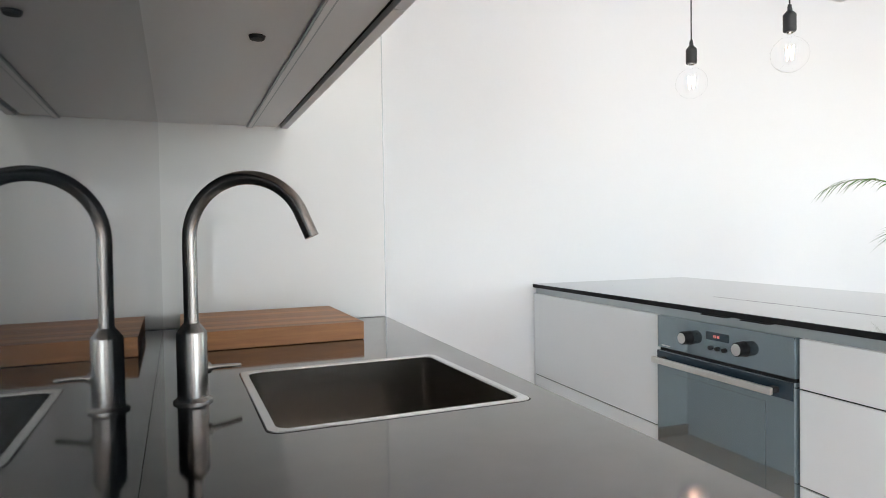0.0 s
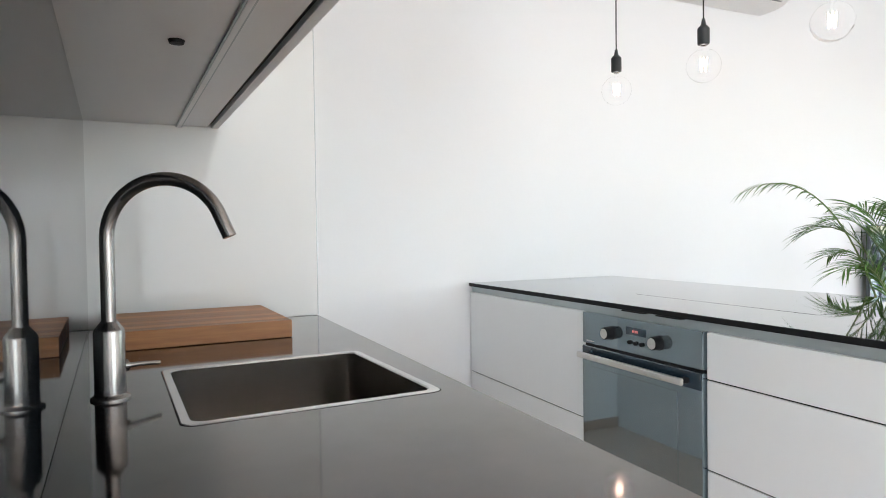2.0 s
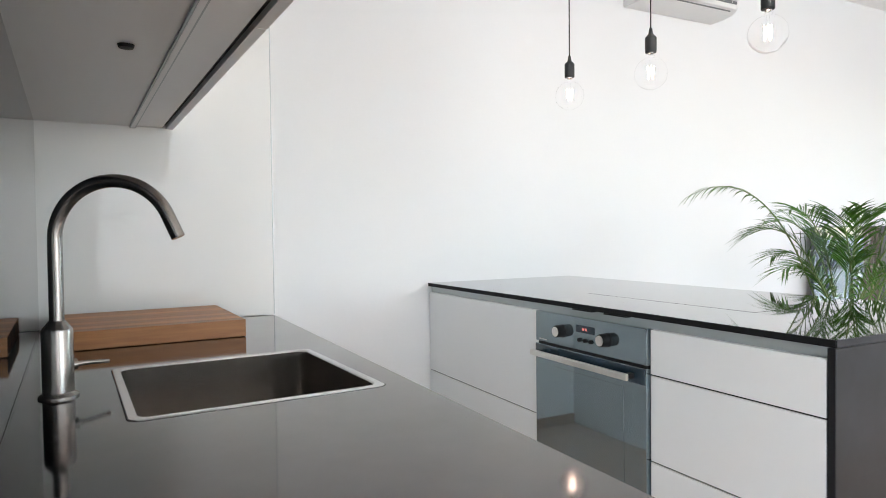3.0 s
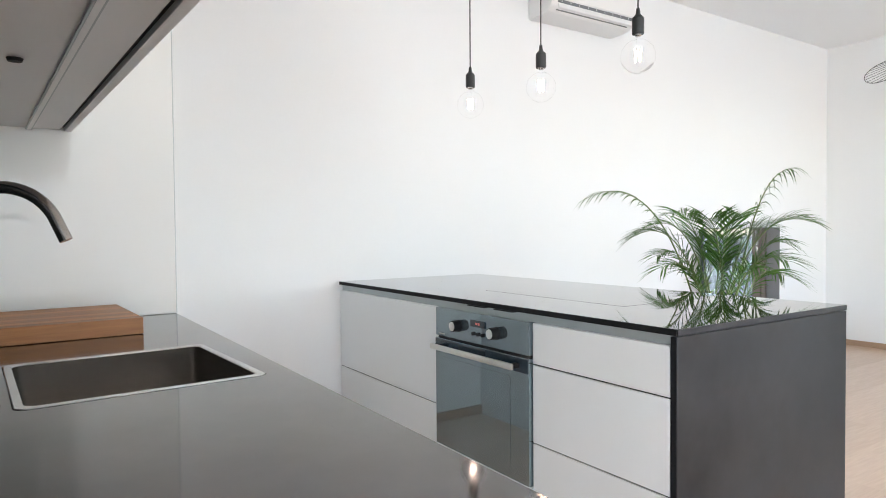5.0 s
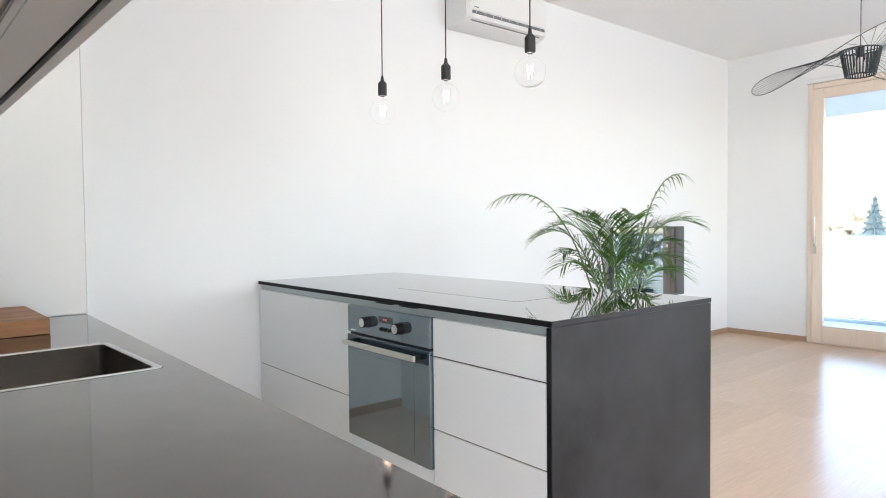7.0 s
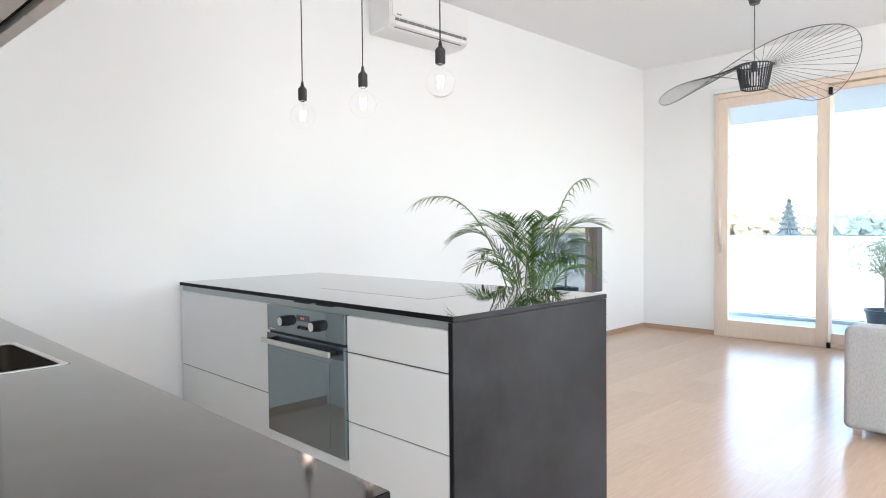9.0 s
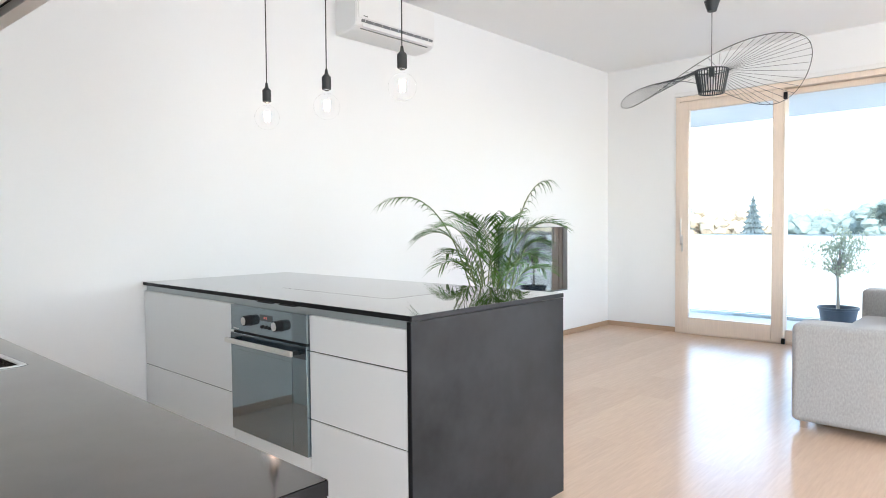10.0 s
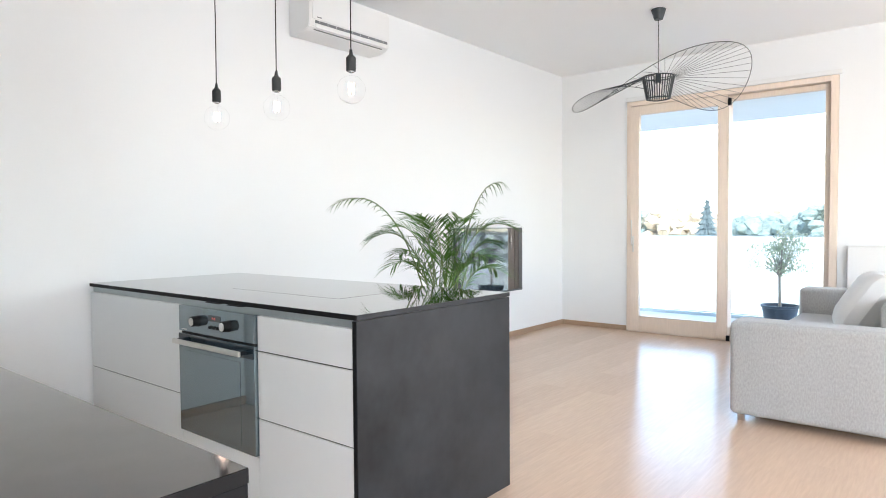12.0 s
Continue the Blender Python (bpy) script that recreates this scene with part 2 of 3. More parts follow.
# skirting boards
structure("baseboard", box(-1.011, -0.002, -0.014, 0, 0, 0.055, 0.002), SKIRT, "narrow oak skirting board in the kitchen aisle", "skirting")
structure("baseboard", box(1.0, FAR, -0.014, 0, 0, 0.055, 0.002), SKIRT, "narrow oak skirting board along the white wall", "skirting")
structure("baseboard", box(FAR - 0.014, FAR, WIN[1] + 0.004, -0.015, 0, 0.055, 0.002), SKIRT, "narrow oak skirting board beside the balcony door", "skirting")
structure("baseboard", box(FAR - 0.014, FAR, -9.0, WIN[0] - 0.004, 0, 0.055, 0.002), SKIRT, "narrow oak skirting board under the radiator", "skirting")


# balcony door
def balcony_door():
    y0, y1, top = WIN
    ob = empty("window_1", "pale wooden sliding balcony door with large clear panes", "window")
    tagged(ob, kind="structure")
    x = FAR - 0.02
    part("frame_post", box(x, x + 0.16, y1 - 0.048, y1 - 0.002, 0, top - 0.002, 0.004), SPRUCE, ob)
    part("frame_post", box(x, x + 0.16, y0 + 0.002, y0 + 0.065, 0, top - 0.002, 0.004), SPRUCE, ob)
    part("frame_head", box(x, x + 0.16, y0 + 0.065, y1 - 0.048, top - 0.055, top - 0.002, 0.004), SPRUCE, ob)
    part("threshold", box(x, x + 0.16, y0 + 0.065, y1 - 0.048, 0.0, 0.03, 0.004), SPRUCE, ob)
    part("shutter_rail", box(x - 0.012, x + 0.05, y0 - 0.02, y1 + 0.01, top + 0.0, top + 0.045, 0.004), AC_WHITE, ob, "white shutter rail over the door")

    def sash(name, ya, yb, za, zb, sx, side, foot, label):
        s = part(name, box(sx, sx + 0.06, ya, ya + side, za, zb, 0.005), SPRUCE, ob, label)
        part("stile", box(sx, sx + 0.06, yb - side, yb, za, zb, 0.005), SPRUCE, s)
        part("top_rail", box(sx + 0.001, sx + 0.059, ya + side, yb - side, zb - side, zb, 0.005), SPRUCE, s)
        part("bottom_rail", box(sx + 0.001, sx + 0.059, ya + side, yb - side, za, za + foot, 0.005), SPRUCE, s)
        pane = part("pane", box(sx + 0.022, sx + 0.030, ya + side - 0.01, yb - side + 0.01, za + foot - 0.01, zb - side + 0.01), PANE, s)
        pane.visible_shadow = False
        return s

    s = sash("sliding_sash", -1.915, y1 - 0.048, 0.012, top - 0.06, x - 0.012, 0.1, 0.17, "sliding sash of pale wood")
    sash("fixed_sash", y0 + 0.065, -1.872, 0.03, top - 0.06, x + 0.075, 0.055, 0.1, "fixed pane in a narrow wooden sash")
    part("cover_strip", box(x - 0.011, x + 0.0745, -1.927, -1.9155, 0.057, top - 0.172, 0.003), SPRUCE, ob)
    h = part("door_handle", box(x - 0.022, x - 0.012, -0.925, -0.902, 0.9, 1.08, 0.004), HANDLE, s, "brushed metal lift handle")
    merge_to = tube([(x - 0.02, -0.914, 0.985), (x - 0.055, -0.914, 0.985), (x - 0.06, -0.914, 1.0), (x - 0.06, -0.914, 1.26)], 0.008)
    part("lever", merge_to, HANDLE, h)
    part("stopper", box(x - 0.03, x + 0.0, -1.948, -1.916, 0.0, 0.055, 0.003), KNOB, ob, "black door stopper")
    part("stopper", box(x - 0.03, x + 0.0, -1.948, -1.916, top - 0.17, top - 0.10, 0.003), KNOB, ob, "black head catch")


balcony_door()


def radiator():
    ob = empty("radiator", "flat white panel radiator under the window wall", "radiator")
    part("panel", box(FAR - 0.1, FAR - 0.06, -4.32, -2.98, 0.16, 1.0, 0.006), AC_WHITE, ob)
    part("back_panel", box(FAR - 0.05, FAR - 0.02, -4.31, -2.99, 0.17, 0.98, 0.004), AC_WHITE, ob)
    part("grille", box(FAR - 0.099, FAR - 0.02, -4.315, -2.985, 0.982, 0.998, 0.003), AC_WHITE, ob)
    part("side_cover", box(FAR - 0.0595, FAR - 0.0505, -2.99, -2.982, 0.17, 0.98), AC_WHITE, ob)
    for y in (-4.06, -3.11):
        part("bracket", box(FAR - 0.022, FAR, y - 0.02, y + 0.02, 0.2, 0.95, 0.002), AC_WHITE, ob)
        part("foot", box(FAR - 0.085, FAR - 0.06, y - 0.02, y + 0.02, 0.0, 0.17, 0.002), AC_WHITE, ob)


radiator()

# kitchen island
ISL_Y, ISL_X, TOP = -2.186, 0.955, 0.90
isl_top = empty("island_worktop", "thin dark polished steel worktop on the kitchen island", "worktop")
part("plate", box(0.002, ISL_X, ISL_Y, -0.002, TOP - 0.019, TOP, 0.0012), ISLAND_TOP, isl_top)
part("edge_band", box(-0.001, 0.0018, ISL_Y + 0.001, -0.002, TOP - 0.0185, TOP - 0.001, 0.0006), EDGE, isl_top, "matt black front edge")
part("edge_band", box(0.003, ISL_X - 0.001, ISL_Y - 0.002, ISL_Y - 0.0002, TOP - 0.0185, TOP - 0.001, 0.0006), STEEL_END, isl_top, "matt dark grey end edge")
isl_end = empty("island_end_panel", "dark mottled steel end panel of the island", "panel")
part("plate", box(0.002, ISL_X, ISL_Y, ISL_Y + 0.02, 0.0, TOP - 0.021, 0.0012), STEEL_END, isl_end)
part("edge_band", box(-0.001, 0.0018, ISL_Y + 0.001, ISL_Y + 0.0195, 0.0, TOP - 0.0215, 0.0006), EDGE, isl_end, "matt black front edge")
tagged(link("island_carcass", box(0.035, ISL_X - 0.012, ISL_Y + 0.021, -0.004, 0.0, TOP - 0.0195, 0.001), FRONT), "white carcass of the island, reaching the floor", "cabinet")
tagged(link("grip_profile", box(0.018, 0.034, ISL_Y + 0.022, -0.004, 0.845, TOP - 0.02, 0.002), PROFILE), "grey aluminium grip channel below the worktop", "profile")
hob = empty("induction_hob", "black glass hob flush in the dark island worktop", "hob")
part("glass", box(0.3, 0.82, -1.75, -0.95, TOP + 0.0002, TOP + 0.0005, 0.0001), ISLAND_TOP, hob)
part("edge_notch", box(-0.004, 0.02, -1.33, -1.22, TOP - 0.0235, TOP - 0.0195, 0.001), EDGE, hob)
part("edge_notch", box(-0.004, 0.02, -1.5, -1.39, TOP - 0.0235, TOP - 0.0195, 0.001), EDGE, hob)


def drawers(y0, y1, cuts, label):
    ob = empty("drawer_unit", label, "cabinet", group="island units")
    # black sheet, block and strips put the shade of the drawer gaps into colour
    part("body", box(0.0342, 0.0348, y0, y1, 0.1, 0.85), KNOB, ob)
    for za, zb in zip(cuts[1:], cuts):
        part("drawer_front", box(0.0, 0.02, y0 + 0.0015, y1 - 0.0015, za + 0.0025, zb - 0.0025, 0.001), FRONT, ob)
    part("runner_block", box(0.0205, 0.034, y0 + 0.01, y1 - 0.01, 0.1, 0.84), KNOB, ob)
    for z in cuts[1:-1]:
        part("shadow_gap", box(0.005, 0.0195, y0 + 0.002, y1 - 0.002, z - 0.0022, z + 0.0022), KNOB, ob, "black strip standing in for shade between drawer fronts")
    part("plinth", box(0.04, 0.056, y0, y1, 0.0, 0.099), FRONT, ob)
    return ob


drawers(-1.003, -0.012, (0.853, 0.433, 0.1), "white handleless unit with two deep drawers beside the oven")
drawers(ISL_Y + 0.021, -1.603, (0.853, 0.707, 0.431, 0.1), "white handleless unit with three drawers beside the steel end panel")
drawers(-1.603, -1.003, (0.27, 0.1), "white filler front below the oven")


def oven():
    ob = empty("built_in_oven", "built-in oven with blue-grey mirror glass and satin handle", "oven")
    y0, y1 = -1.599, -1.006
    part("housing", box(0.012, 0.034, y0, y1, 0.274, 0.85), KNOB, ob)
    panel = part("control_panel", box(-0.012, 0.012, y0, y1, 0.735, 0.853, 0.002), OVEN, ob)
    door = part("door", box(-0.014, 0.012, y0, y1, 0.275, 0.725, 0.002), OVEN, ob, "mirror glass door")
    part("vent_strip", box(0.0, 0.012, y0 + 0.002, y1 - 0.002, 0.725, 0.735), KNOB, ob)
    # dark strip paints the handle's shade onto the door
    part("shade_strip", box(-0.0165, -0.0142, y0 + 0.003, y1 - 0.003, 0.672, 0.723, 0.0005), OVEN_DARK, door)
    part("inner_window", box(-0.0152, -0.0141, y0 + 0.1, y1 - 0.05, 0.3, 0.65, 0.0003), OVEN, door)
    for y in (-1.176, -1.419):
        k = part("knob", lathe([(0.0001, 0.0), (0.0245, 0), (0.0245, 0.004), (0.0225, 0.006), (0.0215, 0.033), (0.0205, 0.035), (0.0001, 0.035)], 32, Matrix.Translation((-0.012, y, 0.792)) @ pose(0, 0, 0, 0, -90, 0)), KNOB, panel)
        part("knob_cap", lathe([(0.0001, 0), (0.0182, 0), (0.0182, 0.0015), (0.0001, 0.002)], 28, Matrix.Translation((-0.0472, y, 0.792)) @ pose(0, 0, 0, 0, -90, 0)), HANDLE, k, "satin metal knob face")
        part("pointer", box(-0.046, -0.02, y - 0.0025, y + 0.0025, 0.8125, 0.8152, 0.001), KNOB, k)
    for y in (-1.275, -1.305, -1.335):
        part("button", lathe([(0.0001, 0.0), (0.0078, 0), (0.007, 0.007), (0.0001, 0.008)], 18, Matrix.Translation((-0.012, y, 0.773)) @ pose(0, 0, 0, 0, -90, 0)), KNOB, panel)
    d = part("display", box(-0.0128, -0.0118, -1.355, -1.255, 0.80, 0.826), OVEN_DARK, panel, "dark clock display")
    for i in range(4):
        y = -1.291 - 0.0062 * i - (0.003 if i > 1 else 0)
        part("digit", box(-0.0134, -0.0129, y - 0.0018, y + 0.0018, 0.8085, 0.8175), DISPLAY, d, "dim red digit bar")
    bar = part("handle", box(-0.060, -0.048, y0 + 0.04, y1 - 0.022, 0.684, 0.707, 0.004), HANDLE, door, "flat satin metal handle bar")
    for y in (y0 + 0.06, y1 - 0.045):
        part("bracket", box(-0.049, -0.014, y - 0.012, y + 0.012, 0.687, 0.704, 0.003), KNOB, bar)
    part("badge", box(-0.0128, -0.0119, -1.075, -1.03, 0.743, 0.747), HANDLE, panel)


oven()

# worktop run along the kitchen wall
_a, _b = RUN @ Vector((0.0, 0, 0)), RUN @ Vector((0.0, RUN_END, 0))
CTR_X, CTR_NEAR, CTR_END = -1.034, -1.034, -3.1
SX0, SX1, SY0, SY1 = 0.149, 0.556, -1.158, -0.729


def worktop():
    b = bmesh.new()

    def rounded(x0, x1, y0, y1, r, n=6):
        out = []
        for cx, cy, a in ((x1 - r, y1 - r, 0), (x0 + r, y1 - r, 90), (x0 + r, y0 + r, 180), (x1 - r, y0 + r, 270)):
            out += [(cx + r * math.cos(radians(a + 90 * i / n)), cy + r * math.sin(radians(a + 90 * i / n))) for i in range(n + 1)]
        return out

    inner = [(RUN @ Vector((x, y, 0))).xy for x, y in rounded(SX0, SX1, SY0, SY1, 0.02)]
    back_far, back_near = (RUN @ Vector((0.0, 0.0, 0))).xy, (_a + (_b - _a) * ((CTR_END - _a.y) / (_b.y - _a.y))).xy
    outer = [(CTR_X, PIER - 0.002), (back_far.x, PIER - 0.002), (back_near.x, CTR_END), (CTR_NEAR, CTR_END)]
    faces = []
    for z in (0.88, 0.90):
        o = [b.verts.new((x, y, z)) for x, y in outer]
        i = [b.verts.new((x, y, z)) for x, y in inner]
        faces.append((o, i))
        n = len(i) // 4
        for k in range(4):
            q = i[k * n:(k + 1) * n]
            b.faces.new([o[k], *q[::-1]] if z > 0.89 else [o[k], *q][::1])
            nxt = (k + 1) % 4
            b.faces.new([o[k], q[-1], i[(nxt * n) % len(i)], o[nxt]])
    for ring in (0, 1):
        lo, hi = faces[0][ring], faces[1][ring]
        for k in range(len(lo)):
            j = (k + 1) % len(lo)
            b.faces.new((lo[k], lo[j], hi[j], hi[k]))
    bmesh.ops.recalc_face_normals(b, faces=b.faces[:])
    ob = empty("worktop", "long dark glossy steel worktop with a sink cut-out", "worktop")
    link("plate", b, STEEL_SLAB, ob, smooth=False)
    part("edge_band", box(back_near.x, CTR_NEAR - 0.0005, CTR_END - 0.0025, CTR_END - 0.0003, 0.8805, 0.8995, 0.0006), EDGE, ob, "matt black end edge")


worktop()
_near = (_a + (_b - _a) * ((CTR_END - _a.y) / (_b.y - _a.y))).x
tagged(link("worktop_end_panel", box(_near, CTR_NEAR, CTR_END, CTR_END + 0.02, 0, 0.879, 0.0015), EDGE), "dark steel end panel under the worktop", "panel")
for k in range(4):
    y1 = PIER - 0.01 - k * 0.55
    unit = empty("base_unit", "white handleless base unit under the dark worktop", "cabinet", group="base units")
    part("body", box(-1.52, -1.062, y1 - 0.54, y1, 0.1, 0.62), FRONT, unit)
    part("door", box(-1.061, -1.041, y1 - 0.546, y1 - 0.001, 0.1, 0.85, 0.0012), FRONT, unit)
    part("plinth", box(-1.107, -1.087, y1 - 0.545, y1 - 0.002, 0, 0.1), FRONT, unit)
tagged(link("grip_profile", box(-1.066, -1.0612, CTR_END + 0.022, PIER - 0.006, 0.84, 0.879, 0.002), PROFILE), "grey aluminium grip channel under the worktop", "profile")

structure("splashback_side", box(-0.005, 0.004, RUN_END, -0.003, 0.9015, 1.60, 0.001), MIRROR, "dark glossy glass splashback behind the worktop", "splashback", RUN)
structure("splashback_end", box(-1.712, -1.034, PIER - 0.009, PIER - 0.002, 0.9015, 2.4, 0.001), SPLASH, "glossy pale grey painted glass splashback on the pier", "splashback")
structure("splashback_edge", box(-1.0335, -1.0315, PIER - 0.0095, PIER - 0.002, 0.9015, 2.4), PROFILE, "thin grey polished edge of the glass splashback", "trim")
structure("joint_seal", box(0.0045, 0.0065, RUN_END, -0.012, 0.9005, 0.9022), STEEL_SLAB, "dark silicone joint behind the worktop", "trim", RUN)


def sink():
    ob = empty("sink", "square brushed steel sink set flush in the dark worktop", "sink", RUN)
    b = bmesh.new()

    def ring(inset, z, r, n=6):
        x0, x1, y0, y1 = SX0 + inset, SX1 - inset, SY0 + inset, SY1 - inset
        out = []
        for cx, cy, a in ((x1 - r, y1 - r, 0), (x0 + r, y1 - r, 90), (x0 + r, y0 + r, 180), (x1 - r, y0 + r, 270)):
            out += [b.verts.new((cx + r * math.cos(radians(a + 90 * i / n)), cy + r * math.sin(radians(a + 90 * i / n)), z)) for i in range(n + 1)]
        return out

    def bridge(p, q):
        for k in range(len(p)):
            j = (k + 1) % len(p)
            b.faces.new((p[k], p[j], q[j], q[k]))

    rings = [ring(0.0015, 0.885, 0.02), ring(0.0015, 0.9005, 0.02), ring(0.003, 0.9015, 0.02), ring(0.015, 0.9015, 0.02), ring(0.0165, 0.899, 0.021)]
    for p, q in zip(rings, rings[1:]):
        bridge(p, q)
    bmesh.ops.recalc_face_normals(b, faces=b.faces[:])
    part("rim", b, RIM, ob, "bright steel rim")
    b = bmesh.new()
    rings = [ring(0.0165, 0.899, 0.021), ring(0.017, 0.74, 0.021), ring(0.021, 0.722, 0.02), ring(0.035, 0.715, 0.016)]
    for p, q in zip(rings, rings[1:]):
        bridge(p, q)
    b.faces.new(rings[-1])
    bmesh.ops.recalc_face_normals(b, faces=b.faces[:])
    bmesh.ops.reverse_faces(b, faces=b.faces[:])
    part("bowl", b, SINK, ob)
    part("drain", lathe([(0.0001, 0.717), (0.03, 0.717), (0.042, 0.7165), (0.045, 0.7152)], 28, Matrix.Translation(((SX0 + SX1) / 2, (SY0 + SY1) / 2, 0))), RIM, ob, "round steel drain")


sink()


def tap():
    m = RUN @ pose(0.064, -0.925, 0.90, rz=-27)
    ob = empty("kitchen_tap", "brushed gunmetal tap with a high curved spout", "tap", m)
    part("base", lathe([(0.0001, 0), (0.030, 0), (0.030, 0.003), (0.0245, 0.007), (0.0235, 0.009), (0.0235, 0.108), (0.0225, 0.112), (0.013, 0.125), (0.0125, 0.126), (0.0001, 0.126)], 40), INOX, ob)
    R = 0.095
    pts = [(0, 0, 0.12), (0, 0, 0.2), (0, 0, 0.25)]
    pts += [(R - R * math.cos(radians(a)), 0, 0.26 + R * math.sin(radians(a))) for a in range(0, 161, 8)]
    e = Vector(pts[-1])
    d = (e - Vector(pts[-2])).normalized()
    pts.append(tuple(e + d * 0.035))
    part("spout", tube(pts, 0.0112, 20), INOX, ob)
    lever = part("lever", tube([(0.012, 0.012, 0.05), (0.03, 0.032, 0.0495), (0.054, 0.061, 0.046)], [0.005, 0.004, 0.0035], 12), INOX, ob, "slim lever handle")
    part("lever_boss", lathe([(0.0001, 0), (0.0095, 0), (0.0095, 0.007), (0.0001, 0.008)], 24, Matrix.Translation((0.0142, 0.0155, 0.05)) @ pose(0, 0, 0, 0, 90, 48)), INOX, lever)


tap()


def cutting_board():
    ob = empty("cutting_board", "thick oak block cutting board lying on the worktop", "cutting board", RUN @ pose(0.263, -0.254, 0.9012, rz=-0.5))
    for i in range(9):
        y0 = -0.205 + i * 0.0456
        part("lath", box(-0.215, 0.215, y0, y0 + 0.0453, 0, 0.044, 0.0012), WOOD, ob)


cutting_board()


def wall_cabinet():
    ob = empty("wall_cabinet", "white wall cabinet with an aluminium light strip underneath", "cabinet", RUN)
    z = 1.497
    end = RUN_END + 0.02
    part("body", box(-0.10, 0.336, end, -0.012, z, 2.3, 0.001), FRONT, ob)
    for k in range(4):
        y1 = -0.013 - k * 0.552
        part("door", box(0.347, 0.367, max(y1 - 0.55, end), y1, z - 0.004, 2.3, 0.001), FRONT, ob)
    strip = part("light_strip", box(0.246, 0.264, end + 0.01, -0.012, z - 0.005, z - 0.0003, 0.001), PROFILE, ob, "aluminium light channel")
    part("diffuser", box(0.250, 0.260, end + 0.012, -0.014, z - 0.0062, z - 0.0052), AC_WHITE, strip)
    # black filler stands in for the shade in the gap behind the doors
    part("hinge_gap", box(0.3362, 0.3468, end, -0.013, z + 0.008, 2.28), KNOB, ob)
    part("cable_plug", lathe([(0.0001, 0), (0.014, 0), (0.012, -0.006), (0.0001, -0.007)], 20, Matrix.Translation((0.177, -0.909, z))), KNOB, ob, "small black round plug")


wall_cabinet()


# pendant bulbs over the island
def pendant(x, y, z_top, bulb_r):
    ob = empty("pendant_lamp", "black pendant socket with a clear round bulb on a cord", "lamp", pose(x, y, z_top), group="pendants over the island")
    up = HIGH - z_top
    part("cord", tube([(0, 0, -0.002), (0.002, 0.001, up * 0.3), (-0.001, 0.001, up * 0.7), (0, 0, up - 0.03)], 0.0028, 8), CORD, ob)
    part("ceiling_cup", lathe([(0.0001, up), (0.045, up), (0.045, up - 0.015), (0.012, up - 0.04), (0.0001, up - 0.041)], 28), RUBBER, ob)
    part("socket", lathe([(0.0001, 0.0), (0.006, 0.0), (0.0075, -0.012), (0.009, -0.022), (0.0195, -0.033), (0.0218, -0.037), (0.0218, -0.092), (0.020, -0.095), (0.0001, -0.095)], 32), RUBBER, ob, "matt black silicone socket")
    c = -0.113 - bulb_r
    prof = [(0.013, -0.095), (0.0135, -0.105)]
    prof += [(bulb_r * math.sin(radians(a)), c + bulb_r * math.cos(radians(a))) for a in range(14, 180, 8)] + [(0.0001, c - bulb_r)]
    b = part("bulb", lathe(prof, 36), BULB, ob, "clear globe bulb")
    b.visible_shadow = False
    part("cap", lathe([(0.0128, -0.094), (0.0128, -0.099), (0.009, -0.103), (0.0001, -0.104)], 24), CHROME, b)
    part("stem", tube([(0, 0, -0.103), (0, 0, c + 0.03)], [0.006, 0.003], 10), BULB, b).visible_shadow = False
    pts = []
    for i in range(9):
        a = 2 * math.pi * i / 8
        pts.append((0.011 * math.cos(a), 0.011 * math.sin(a), c + (0.026 if i % 2 else -0.018)))
    part("filament", tube(pts, 0.0011, 6), FILAMENT, b, "glowing filament")


pendant(0.314, -0.821, 1.945, 0.0625)
pendant(0.377, -1.241, 1.954, 0.0625)
pendant(0.441, -1.696, 1.987, 0.0625)


def air_conditioner():
    ob = empty("air_conditioner", "white wall-mounted air conditioner under the ceiling", "air conditioner", pose(1.40, 0, 2.587))
    L, outline = 0.80, [(0, 0.0), (-0.12, 0.0), (-0.19, 0.012), (-0.225, 0.035), (-0.235, 0.075), (-0.235, 0.285), (-0.22, 0.30), (0, 0.30)]
    b = bmesh.new()
    rows = [[b.verts.new((x, y, z)) for y, z in outline] for x in (0, L)]
    for i in range(len(outline)):
        j = (i + 1) % len(outline)
        b.faces.new((rows[0][i], rows[0][j], rows[1][j], rows[1][i]))
    b.faces.new(rows[0])
    b.faces.new(rows[1][::-1])
    bmesh.ops.recalc_face_normals(b, faces=b.faces[:])
    bmesh.ops.bevel(b, geom=b.edges[:], offset=0.006, segments=2, affect="EDGES")
    part("body", b, AC_WHITE, ob)
    part("front_cover", box(0.02, L - 0.02, -0.242, -0.236, 0.085, 0.29, 0.002), AC_WHITE, ob)
    tilt = Matrix.Translation((0, -0.2275, 0.047)) @ pose(0, 0, 0, 80, 0, 0)
    slot = box(0.05, L - 0.03, -0.2385, -0.228, 0.061, 0.079)
    part("outlet", slot, AC_DARK, ob, "dark air outlet slot")
    for k in range(9):
        v = box(0.08 + k * 0.08, 0.083 + k * 0.08, -0.2395, -0.2386, 0.063, 0.077)
        part("vane", v, AC_WHITE, ob)
    flap = box(0.055, L - 0.04, -0.022, 0.008, 0.002, 0.008, 0.002)
    flap.transform(tilt)
    part("flap", flap, AC_WHITE, ob, "white louvre flap")
    part("name_bar", box(0.06, 0.10, -0.2435, -0.2422, 0.098, 0.105), AC_DARK, ob)
    part("lower_slot", box(0.06, L - 0.06, -0.209, -0.203, 0.0185, 0.0245), AC_DARK, ob)


air_conditioner()


